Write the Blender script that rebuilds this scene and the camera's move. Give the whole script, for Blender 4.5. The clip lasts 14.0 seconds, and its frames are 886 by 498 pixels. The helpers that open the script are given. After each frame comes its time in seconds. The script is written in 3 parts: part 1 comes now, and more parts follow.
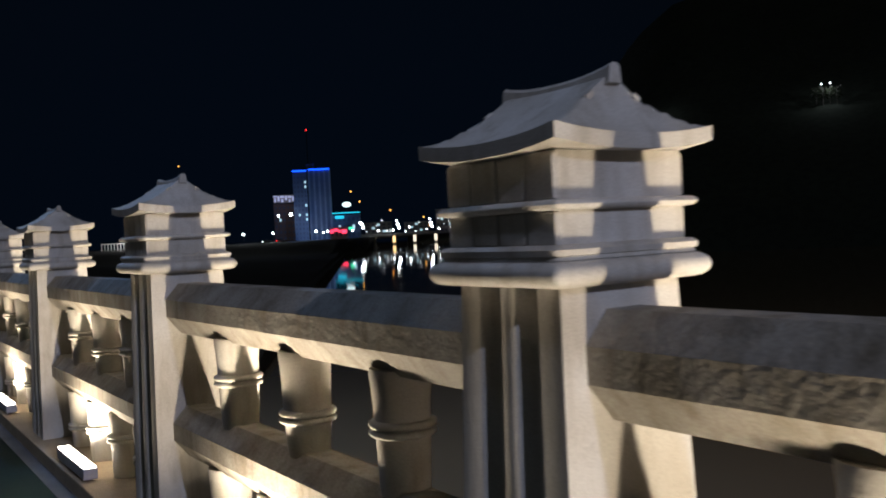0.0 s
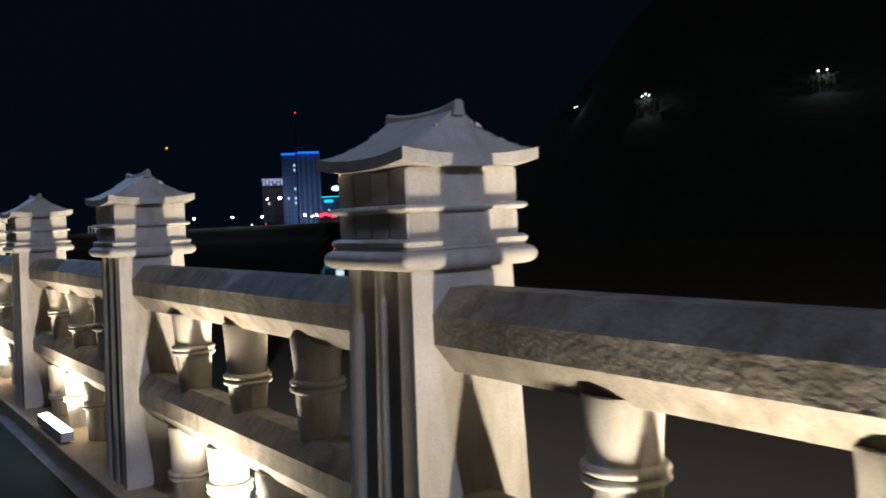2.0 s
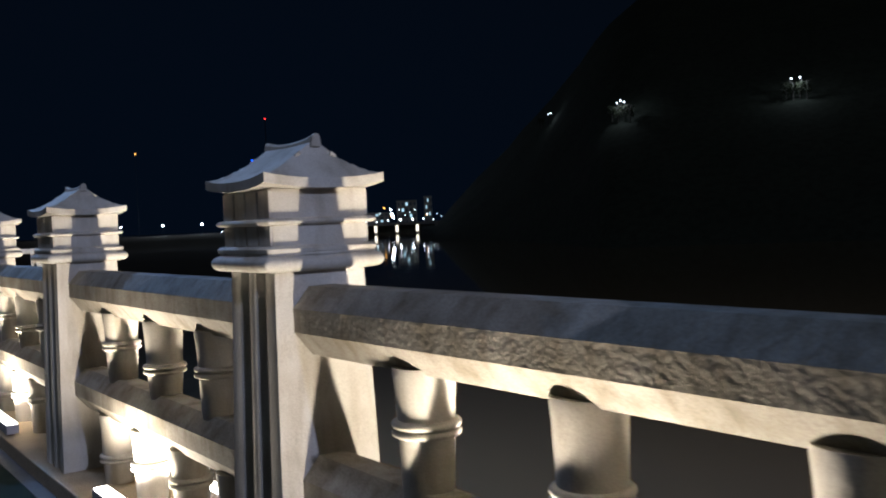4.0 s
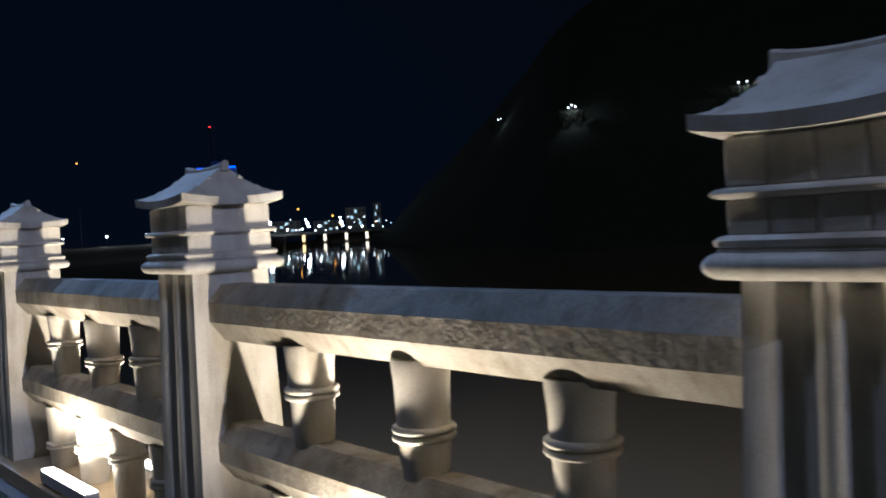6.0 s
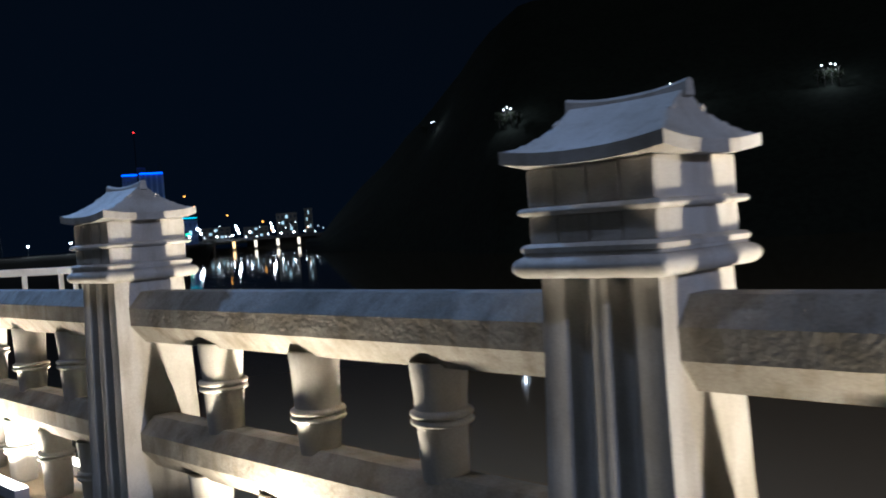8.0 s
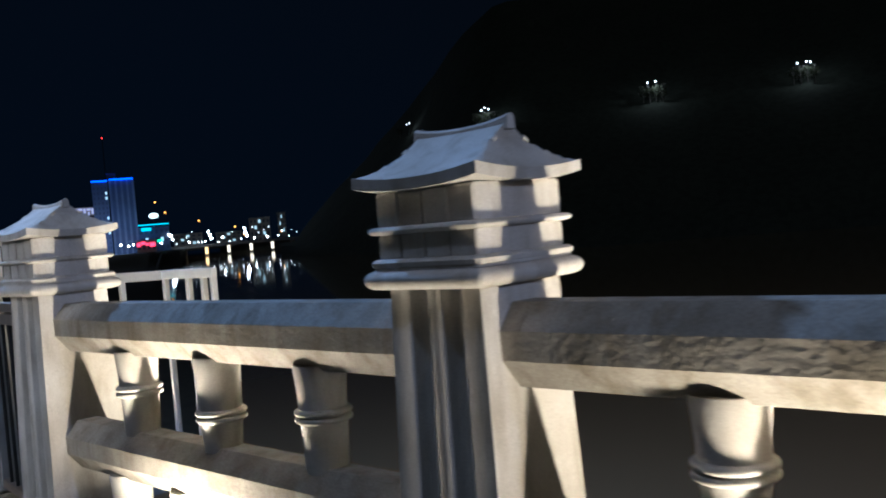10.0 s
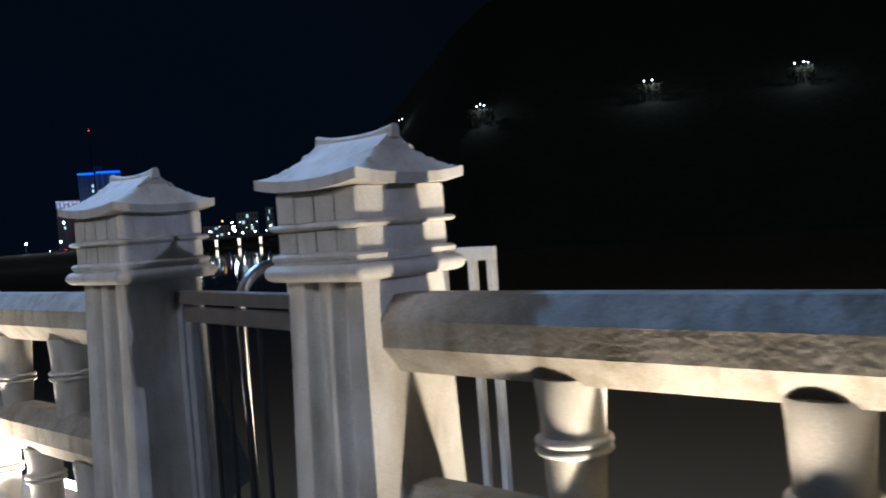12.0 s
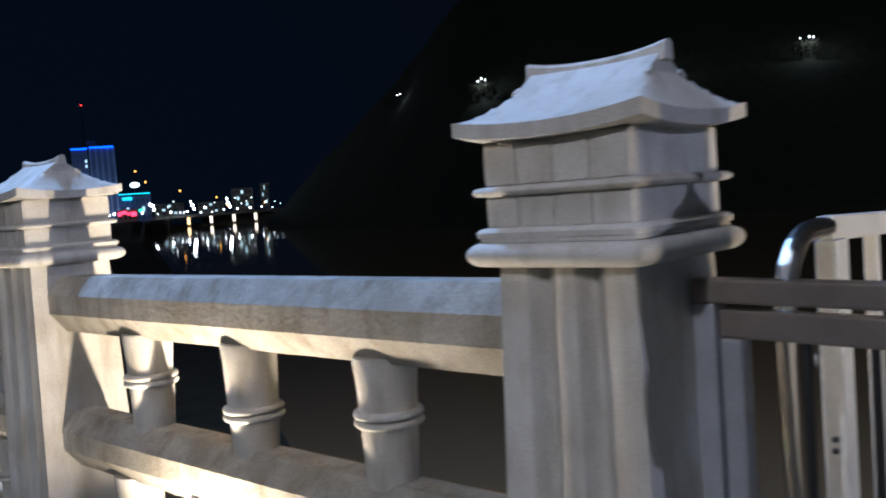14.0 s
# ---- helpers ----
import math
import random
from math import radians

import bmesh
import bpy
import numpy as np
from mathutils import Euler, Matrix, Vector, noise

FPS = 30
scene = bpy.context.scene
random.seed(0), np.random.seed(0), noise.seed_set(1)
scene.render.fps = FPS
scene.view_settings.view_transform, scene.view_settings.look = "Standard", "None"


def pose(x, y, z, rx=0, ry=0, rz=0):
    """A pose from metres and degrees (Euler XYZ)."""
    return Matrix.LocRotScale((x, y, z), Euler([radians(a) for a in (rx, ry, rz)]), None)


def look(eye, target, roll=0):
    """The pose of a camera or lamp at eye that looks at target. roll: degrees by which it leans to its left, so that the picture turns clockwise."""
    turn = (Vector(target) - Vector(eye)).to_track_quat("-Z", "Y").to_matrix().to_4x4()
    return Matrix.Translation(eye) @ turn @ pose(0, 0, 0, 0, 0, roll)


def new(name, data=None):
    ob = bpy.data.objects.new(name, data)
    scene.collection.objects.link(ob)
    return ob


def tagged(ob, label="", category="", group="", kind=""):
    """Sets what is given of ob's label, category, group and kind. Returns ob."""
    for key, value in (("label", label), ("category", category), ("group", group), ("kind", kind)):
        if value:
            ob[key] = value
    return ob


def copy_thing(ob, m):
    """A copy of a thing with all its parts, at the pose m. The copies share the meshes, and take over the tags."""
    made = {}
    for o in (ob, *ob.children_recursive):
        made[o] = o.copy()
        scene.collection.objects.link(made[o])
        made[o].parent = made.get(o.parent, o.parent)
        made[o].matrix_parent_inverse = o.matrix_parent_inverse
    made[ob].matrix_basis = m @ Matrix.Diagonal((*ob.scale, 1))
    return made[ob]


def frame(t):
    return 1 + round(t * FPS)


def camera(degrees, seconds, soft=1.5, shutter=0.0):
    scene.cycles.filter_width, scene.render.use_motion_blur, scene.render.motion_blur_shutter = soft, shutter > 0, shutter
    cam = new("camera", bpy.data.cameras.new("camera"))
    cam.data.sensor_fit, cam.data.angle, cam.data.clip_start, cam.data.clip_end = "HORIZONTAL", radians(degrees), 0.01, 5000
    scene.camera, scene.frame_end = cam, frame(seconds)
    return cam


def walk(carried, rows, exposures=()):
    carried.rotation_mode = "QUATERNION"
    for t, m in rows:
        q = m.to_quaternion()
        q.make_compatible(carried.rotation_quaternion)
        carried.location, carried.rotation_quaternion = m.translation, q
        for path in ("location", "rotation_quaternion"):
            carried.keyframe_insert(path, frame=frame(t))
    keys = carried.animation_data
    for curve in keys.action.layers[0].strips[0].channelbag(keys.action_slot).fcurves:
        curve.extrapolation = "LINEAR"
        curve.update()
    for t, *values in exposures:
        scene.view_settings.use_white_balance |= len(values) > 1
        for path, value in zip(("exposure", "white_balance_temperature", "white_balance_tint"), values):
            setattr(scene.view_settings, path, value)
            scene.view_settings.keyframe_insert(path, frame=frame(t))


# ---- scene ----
cam = camera(52.01, 14.0, soft=1.9, shutter=0.3)
ROWS = [
    (0, -0.0065, 0.5255, 1.4760, 88.944, 2.928, -33.856),
    (0.5, -0.0370, 1.0930, 1.4754, 88.895, 2.960, -33.995),
    (1, -0.0791, 1.6124, 1.4928, 88.664, 2.798, -33.993),
    (1.5, -0.0505, 2.2006, 1.5073, 88.109, 2.676, -34.095),
    (2, -0.1011, 2.7646, 1.4943, 87.952, 2.461, -34.636),
    (4.5, -0.1405, 5.4965, 1.4955, 88.399, 2.597, -37.342),
    (5, -0.1725, 6.0333, 1.4839, 88.426, 2.619, -38.348),
    (5.5, -0.2714, 6.5629, 1.4906, 88.474, 2.549, -39.072),
    (6, -0.3808, 7.0927, 1.4886, 88.554, 3.254, -39.856),
    (6.5, -0.4609, 7.6522, 1.4997, 88.418, 3.852, -40.509),
    (7, -0.5299, 8.2689, 1.5030, 88.344, 3.973, -41.777),
    (9.5, -0.6186, 11.3015, 1.5142, 88.647, 4.733, -45.962),
    (10, -0.5795, 11.9339, 1.5227, 88.522, 4.912, -46.029),
    (10.5, -0.5622, 12.5721, 1.5166, 88.351, 4.996, -46.287),
    (11, -0.5545, 13.1955, 1.5141, 88.359, 4.432, -46.561),
    (11.5, -0.5741, 13.8761, 1.5092, 88.374, 3.981, -46.792),
    (12, -0.5618, 14.4423, 1.5055, 88.289, 4.250, -46.882),
    (12.5, -0.5268, 15.0763, 1.5066, 87.874, 4.522, -47.106),
    (13, -0.4817, 15.6889, 1.5143, 87.422, 4.522, -47.281),
    (13.5, -0.3734, 16.3303, 1.5362, 87.481, 4.140, -47.188),
    (14, -0.3880, 16.9304, 1.5152, 86.779, 4.134, -47.298),
]
walk(cam, [(t, pose(x, y, z, rx, ry, rz)) for t, x, y, z, rx, ry, rz in ROWS],
     [(0.0, -0.22, 6560, 10), (2.0, -0.11, 6420, 10), (4.5, 0.12, 6060, 10), (7.0, 0.12, 6000, 9), (9.5, 0.13, 5880, 8), (12.0, 0.04, 6050, 9), (13.0, -0.08, 6150, 10), (14.0, 0.32, 6250, 11)])

# ---- world and light ----
world = bpy.data.worlds.new("night_sky")
scene.world = world
world.use_nodes = True
sky, link = world.node_tree.nodes, world.node_tree.links
view = sky.new("ShaderNodeTexCoord")
toward = sky.new("ShaderNodeVectorMath")          # the town's glow in the sky fades away from the town
toward.operation = "DOT_PRODUCT"
toward.inputs[1].default_value = (0.36, 0.93, -0.1)
link.new(view.outputs["Generated"], toward.inputs[0])
turned_to = sky.new("ShaderNodeMapRange")
turned_to.inputs["From Min"].default_value = -1.0
link.new(toward.outputs["Value"], turned_to.inputs["Value"])
glow = sky.new("ShaderNodeValToRGB")              # brighter sky added behind the walk, to lift the hill and dark faces
glow.color_ramp.elements[0].position, glow.color_ramp.elements[1].position = 0.30, 1.0
glow.color_ramp.elements[0].color, glow.color_ramp.elements[1].color = (0.24, 0.265, 0.255, 1), (0.026, 0.072, 0.170, 1)
glow.color_ramp.elements.new(0.80).color = (0.036, 0.048, 0.056, 1)
link.new(turned_to.outputs["Result"], glow.inputs[0])
link.new(glow.outputs[0], sky["Background"].inputs[0])
world.node_tree.nodes["Background"].inputs[1].default_value = 0.040

RAIL_X = 1.40          # middle line of the balustrade
PITCH = 2.904          # post to post
GATE = 1.442           # the two posts of the gate
FIRST = 2.117          # first post
WATER = -4.8          # river level
POSTS = [FIRST + PITCH * k for k in range(-2, 6)] + [FIRST + PITCH * 5 + GATE + PITCH * k for k in range(0, 12)]


def lamp_up(name, place, lean, size_x, size_y, power, colour):
    """A strip light that shines upwards, leaning by some degrees about y."""
    data = bpy.data.lights.new(name, "AREA")
    data.shape, data.size, data.size_y = "RECTANGLE", size_x, size_y
    data.energy, data.color, data.spread = power, colour, radians(168)
    ob = new(name, data)
    ob.matrix_world = pose(*place, 180, lean, 0)
    return ob


def lamp_point(name, place, power, colour, radius):
    data = bpy.data.lights.new(name, "POINT")
    data.energy, data.color, data.shadow_soft_size = power, colour, radius
    ob = new(name, data)
    ob.location = place
    return ob


# unseen: tall bridge street lamps behind and ahead of the walk, plus added fills
lamp_point("unseen_light", (-0.6, -23.4, 13.0), 11000, (0.68, 0.74, 1.0), 0.15)
# warm fill, added to lift the faces towards the footway
lamp_point("unseen_light", (-25.0, 18.0, 8.0), 260, (1.0, 0.84, 0.64), 0.3)
# high bluish light, added to brighten the roofs' footway slopes
lamp_point("unseen_light", (-5.0, 15.5, 17.0), 1150, (0.60, 0.71, 1.0), 0.2)
# street lamp ahead, known by the posts' shadows on the rail
lamp_point("unseen_light", (2.2, 24.2, 8.9), 3300, (0.30, 0.54, 1.0), 0.15)
# unseen spot, its cone cut to brighten only the posts round the gate
gate_spot = bpy.data.lights.new("unseen_light", "SPOT")
gate_spot.energy, gate_spot.color, gate_spot.shadow_soft_size = 470, (0.93, 0.93, 1.0), 0.10
gate_spot.spot_size, gate_spot.spot_blend = radians(46), 0.35
new("unseen_light", gate_spot).matrix_world = look((-5.0, 17.52, 4.6), (1.4, 18.72, 1.1))


# ---- materials ----
def material(name, base, rough=0.7, metal=0.0, second=None, scale=6.0, fine=180.0, fine_mix=0.35, bump=0.15, bump_scale=90.0, wear=0.5, stain=0.0, gloss=0.5):
    m = bpy.data.materials.new(name)
    m.use_nodes = True
    n, l = m.node_tree.nodes, m.node_tree.links
    b = n["Principled BSDF"]
    b.inputs["Roughness"].default_value, b.inputs["Metallic"].default_value = rough, metal
    b.inputs["Specular IOR Level"].default_value = gloss
    geo = n.new("ShaderNodeTexCoord")
    info = n.new("ShaderNodeObjectInfo")
    shift = n.new("ShaderNodeVectorMath")
    shift.operation = "MULTIPLY_ADD"
    shift.inputs[1].default_value = (1, 1, 1)
    l.new(geo.outputs["Object"], shift.inputs[0])
    spread = n.new("ShaderNodeVectorMath")
    spread.operation = "SCALE"
    spread.inputs[0].default_value = (17.0, 31.0, 9.0)
    l.new(info.outputs["Random"], spread.inputs["Scale"])
    l.new(spread.outputs[0], shift.inputs[2])

    def tex(s, detail):
        t = n.new("ShaderNodeTexNoise")
        t.inputs["Scale"].default_value, t.inputs["Detail"].default_value = s, detail
        l.new(shift.outputs[0], t.inputs["Vector"])
        return t
    broad, grain = tex(scale, 5), tex(fine, 2)
    ramp = n.new("ShaderNodeValToRGB")
    ramp.color_ramp.elements[0].position, ramp.color_ramp.elements[1].position = 0.35, 0.68
    ramp.color_ramp.elements[0].color = (*(second or [c * (1 - 0.35 * wear) for c in base]), 1)
    ramp.color_ramp.elements[1].color = (*base, 1)
    l.new(broad.outputs["Fac"], ramp.inputs[0])
    speck = n.new("ShaderNodeMix")
    speck.data_type, speck.blend_type = "RGBA", "MULTIPLY"
    speck.inputs["Factor"].default_value = fine_mix
    l.new(ramp.outputs[0], speck.inputs["A"])
    gr = n.new("ShaderNodeValToRGB")
    gr.color_ramp.elements[0].position, gr.color_ramp.elements[1].position = 0.36, 0.60
    gr.color_ramp.elements[0].color, gr.color_ramp.elements[1].color = (0.35, 0.34, 0.33, 1), (1, 1, 1, 1)
    l.new(grain.outputs["Fac"], gr.inputs[0])
    l.new(gr.outputs[0], speck.inputs["B"])
    colour = speck.outputs["Result"]
    if stain:
        # brown rain marks, longer than wide, and dirt in broad patches
        long = n.new("ShaderNodeVectorMath")
        long.operation = "MULTIPLY"
        long.inputs[1].default_value = (1.0, 1.0, 0.22)
        l.new(shift.outputs[0], long.inputs[0])
        marks = n.new("ShaderNodeTexNoise")
        marks.inputs["Scale"].default_value, marks.inputs["Detail"].default_value = 16, 4
        l.new(long.outputs[0], marks.inputs["Vector"])
        dirt = n.new("ShaderNodeMix")
        dirt.data_type, dirt.blend_type = "RGBA", "MULTIPLY"
        amount = n.new("ShaderNodeMapRange")
        amount.inputs["From Min"].default_value, amount.inputs["From Max"].default_value = 0.50, 0.72
        amount.inputs["To Max"].default_value = stain
        l.new(marks.outputs["Fac"], amount.inputs["Value"])
        l.new(amount.outputs["Result"], dirt.inputs["Factor"])
        l.new(colour, dirt.inputs["A"])
        dirt.inputs["B"].default_value = (0.50, 0.44, 0.35, 1)
        colour = dirt.outputs["Result"]
    l.new(colour, b.inputs["Base Color"])
    relief = tex(bump_scale, 4)
    bp = n.new("ShaderNodeBump")
    bp.inputs["Strength"].default_value, bp.inputs["Distance"].default_value = bump, 0.01
    l.new(relief.outputs["Fac"], bp.inputs["Height"])
    l.new(bp.outputs[0], b.inputs["Normal"])
    return m


def glowing(name, colour, strength):
    m = bpy.data.materials.new(name)
    m.use_nodes = True
    b = m.node_tree.nodes["Principled BSDF"]
    b.inputs["Base Color"].default_value = (*colour, 1)
    b.inputs["Emission Color"].default_value = (*colour, 1)
    b.inputs["Emission Strength"].default_value = strength
    return m


STONE = material("granite", (0.68, 0.665, 0.64), 0.8, second=(0.52, 0.49, 0.44), scale=4, fine=220, fine_mix=0.25, bump=0.14, stain=0.45)
ROUGH_STONE = material("picked_granite", (0.45, 0.425, 0.385), 0.85, second=(0.29, 0.262, 0.215), scale=6, fine=130, fine_mix=0.32, bump=0.42, bump_scale=45, stain=0.6)
LEDGE_STONE = material("ledge_granite", (0.52, 0.43, 0.31), 0.85, scale=4, fine=150, fine_mix=0.4, bump=0.25)
GREEN_DECK = material("green_pavement", (0.022, 0.042, 0.036), 0.95, scale=2, fine=120, fine_mix=0.4, bump=0.3, gloss=0.08)
PALE_STRIP = material("pale_concrete", (0.20, 0.21, 0.23), 0.9, scale=4, fine=140, gloss=0.15)
ASPHALT = material("asphalt", (0.05, 0.05, 0.052), 0.9, scale=2, fine=120)
CONCRETE = material("concrete", (0.33, 0.32, 0.30), 0.85, scale=1, fine=40)
WHITE_STEEL = material("white_painted_steel", (0.72, 0.72, 0.70), 0.35, scale=8, fine=90, fine_mix=0.1, bump=0.03)
STEEL = material("brushed_steel", (0.55, 0.53, 0.50), 0.28, 1.0, scale=14, fine=300, fine_mix=0.1, bump=0.04)
# gate steel; reflected warm and cool light is put into the two colours
WARM_STEEL = material("warm_tinted_steel", (0.52, 0.44, 0.385), 0.30, 0.70, scale=10, fine=200, fine_mix=0.15, bump=0.04)
COOL_STEEL = material("cool_tinted_steel", (0.56, 0.58, 0.62), 0.34, 0.45, scale=9, fine=160, fine_mix=0.15, bump=0.05)
DARK_STEEL = material("dark_steel", (0.06, 0.06, 0.062), 0.5, 0.6, scale=10)
FIXTURE = material("pale_aluminium", (0.62, 0.60, 0.66), 0.45, 0.3, scale=10, fine=120, fine_mix=0.1)
GRASS = material("night_grass", (0.085, 0.068, 0.042), 0.95, scale=0.08, fine=1.5, bump=0.5, bump_scale=2)
HILL = material("wooded_hill", (0.12, 0.14, 0.11), 0.95, scale=0.05, fine=0.6, bump=0.6, bump_scale=0.8)
LEAF = material("leaves", (0.10, 0.12, 0.07), 0.85, scale=0.6, fine=4)
BARK = material("bark", (0.34, 0.32, 0.29), 0.95, scale=3, fine=20)
FACADE = material("blue_grey_facade", (0.20, 0.26, 0.38), 0.7, scale=0.15, fine=2, fine_mix=0.15)
FACADE_PIER = material("pale_blue_piers", (0.40, 0.47, 0.60), 0.7, scale=0.15, fine=2, fine_mix=0.15)
FACADE_PALE = material("pale_facade", (0.55, 0.53, 0.52), 0.7, scale=0.2, fine=2, fine_mix=0.15)
FACADE_PINK = material("pink_brick_facade", (0.30, 0.20, 0.18), 0.8, scale=0.2, fine=2, fine_mix=0.2)
GLASS_DARK = material("dark_glass", (0.02, 0.025, 0.035), 0.12, fine_mix=0.0, bump=0.0)
DIFFUSER = glowing("lit_diffuser", (1.0, 0.93, 0.80), 14)
COOL_GLOW = glowing("cool_lamp_globe", (0.80, 0.92, 1.0), 7)
COOL_BRIGHT = glowing("bright_lamp_globe", (0.86, 0.95, 1.0), 26)
COOL_DIM = glowing("dim_lamp_globe", (0.70, 0.88, 1.0), 3.2)
WARM_GLOW = glowing("sodium_lamp_globe", (1.0, 0.42, 0.08), 3.4)
RED_GLOW = glowing("red_lamp", (1.0, 0.03, 0.03), 4)
PINKRED_GLOW = glowing("red_sign", (1.0, 0.05, 0.12), 3)
BLUE_GLOW = glowing("blue_led_strip", (0.004, 0.08, 1.0), 5)
CYAN_GLOW = glowing("cyan_led_strip", (0.02, 0.62, 0.85), 1.4)
GREEN_GLOW = glowing("green_sign", (0.05, 0.9, 0.45), 2)
WINDOW_GLOW = glowing("lit_window", (0.55, 0.85, 1.0), 1.1)
WINDOW_DIM = material("unlit_window", (0.13, 0.17, 0.26), 0.35, fine_mix=0.0, bump=0.0)
LAVENDER_GLOW = glowing("pale_lavender_sign", (0.50, 0.54, 0.85), 0.8)
SIGN_GLOW = glowing("white_sign", (0.75, 0.97, 1.0), 2)

water = bpy.data.materials.new("river_water")
water.use_nodes = True
wn, wl = water.node_tree.nodes, water.node_tree.links
wb = wn["Principled BSDF"]
wb.inputs["Base Color"].default_value = (0.42, 0.26, 0.135, 1)
wb.inputs["Roughness"].default_value = 0.042
wt = wn.new("ShaderNodeTexNoise")
wt.inputs["Scale"].default_value, wt.inputs["Detail"].default_value = 0.9, 3
wc = wn.new("ShaderNodeTexCoord")
wl.new(wc.outputs["Object"], wt.inputs["Vector"])
wp = wn.new("ShaderNodeBump")
wp.inputs["Strength"].default_value, wp.inputs["Distance"].default_value = 0.035, 0.02
wl.new(wt.outputs["Fac"], wp.inputs["Height"])
wl.new(wp.outputs[0], wb.inputs["Normal"])


# ---- mesh helpers ----
def finish(name, bm, mat, parent=None, label="", smooth=None):
    me = bpy.data.meshes.new(name)
    bmesh.ops.recalc_face_normals(bm, faces=bm.faces)
    bm.to_mesh(me)
    bm.free()
    me.materials.append(mat)
    ob = new(name, me)
    if smooth:
        for p in me.polygons:
            p.use_smooth = True
        me.set_sharp_from_angle(angle=radians(smooth))
    if parent:
        ob.parent = parent
    if label:
        ob["label"] = label
    return ob


def part(name, bm, mat, parent, label="", smooth=None):
    return finish(name, bm, mat, parent, label, smooth)


def empty(name, place=(0, 0, 0), label="", category="", group=""):
    ob = new(name)
    ob.location = place
    return tagged(ob, label, category, group)


def box(x1, x2, y1, y2, z1, z2, bevel=0.0, bm=None):
    bm = bm or bmesh.new()
    g = bmesh.ops.create_cube(bm, size=1, matrix=Matrix.Translation(((x1 + x2) / 2, (y1 + y2) / 2, (z1 + z2) / 2)) @ Matrix.Diagonal((x2 - x1, y2 - y1, z2 - z1, 1)))
    if bevel:
        edges = list({e for v in g["verts"] for e in v.link_edges})
        bmesh.ops.bevel(bm, geom=edges, offset=bevel, segments=2, affect="EDGES", profile=0.6)
    return bm


def turned(profile, steps=28, bm=None):
    """A solid of revolution from (radius, height) pairs."""
    bm = bm or bmesh.new()
    rings = []
    for r, z in profile:
        rings.append([bm.verts.new((r * math.cos(2 * math.pi * i / steps), r * math.sin(2 * math.pi * i / steps), z)) for i in range(steps)])
    for a, b in zip(rings, rings[1:]):
        for i in range(steps):
            j = (i + 1) % steps
            bm.faces.new((a[i], a[j], b[j], b[i]))
    bm.faces.new(rings[0][::-1])
    bm.faces.new(rings[-1])
    return bm


def squared(profile, corner=0.0, bm=None):
    """A square solid with rounded corners from (half x, half y, height) rows."""
    bm = bm or bmesh.new()
    rings = []
    for hx, hy, z in profile:
        ring = []
        for k, (sx, sy) in enumerate(((-1, -1), (1, -1), (1, 1), (-1, 1))):
            for i in range(4 if corner else 1):
                a = math.pi * (1 + k / 2) + math.pi / 2 * i / 3
                ring.append((sx * (hx - corner) + corner * math.cos(a), sy * (hy - corner) + corner * math.sin(a), z))
        rings.append([bm.verts.new(c) for c in ring])
    n = len(rings[0])
    for a, b in zip(rings, rings[1:]):
        for i in range(n):
            j = (i + 1) % n
            bm.faces.new((a[i], a[j], b[j], b[i]))
    bm.faces.new(rings[0][::-1])
    bm.faces.new(rings[-1])
    return bm


def prism_y(outline, y1, y2, bm=None, cuts=1):
    """An outline of (x, z) drawn out along y."""
    bm = bm or bmesh.new()
    rings = []
    for k in range(cuts + 1):
        y = y1 + (y2 - y1) * k / cuts
        rings.append([bm.verts.new((x, y, z)) for x, z in outline])
    n = len(outline)
    for a, b in zip(rings, rings[1:]):
        for i in range(n):
            j = (i + 1) % n
            bm.faces.new((a[i], a[j], b[j], b[i]))
    bm.faces.new(rings[0][::-1])
    bm.faces.new(rings[-1])
    return bm


def tube(points, radius, sides=10, bm=None):
    bm = bm or bmesh.new()
    pts = [Vector(p) for p in points]
    rings = []
    for i, p in enumerate(pts):
        d = (pts[min(i + 1, len(pts) - 1)] - pts[max(i - 1, 0)]).normalized()
        q = d.to_track_quat("Z", "Y")
        rings.append([bm.verts.new(p + q @ Vector((radius * math.cos(2 * math.pi * k / sides), radius * math.sin(2 * math.pi * k / sides), 0))) for k in range(sides)])
    for a, b in zip(rings, rings[1:]):
        for k in range(sides):
            j = (k + 1) % sides
            bm.faces.new((a[k], a[j], b[j], b[k]))
    bm.faces.new(rings[0][::-1])
    bm.faces.new(rings[-1])
    return bm


# ---- bridge deck ----
END_Y = POSTS[-1] + 30
tagged(finish("pavement", box(-2.2, 1.03, -40, END_Y, -0.30, 0.0), GREEN_DECK), "dark green resin footway along the stone balustrade", "footway", kind="structure")
tagged(finish("trim", box(1.03, 1.12, -40, END_Y, -0.30, 0.004), PALE_STRIP), "pale concrete edging strip of the footway", "edging", kind="structure")
tagged(finish("road", box(-10, -2.2, -40, END_Y, -0.42, -0.12), ASPHALT), "dark asphalt roadway of the bridge", "road", kind="structure")
tagged(finish("ledge", box(1.12, 1.72, -40, END_Y, -0.60, 0.10, 0.008), LEDGE_STONE), "tan stone ledge carrying the balustrade", "ledge", kind="structure")
tagged(finish("bridge_side", box(-10, 1.60, -40, END_Y, -2.2, -0.43), CONCRETE), "concrete side beam of the bridge", "bridge", kind="structure")

# ---- balustrade posts ----
EAVE_X, EAVE_Y, RIDGE = 0.232, 0.246, 0.186


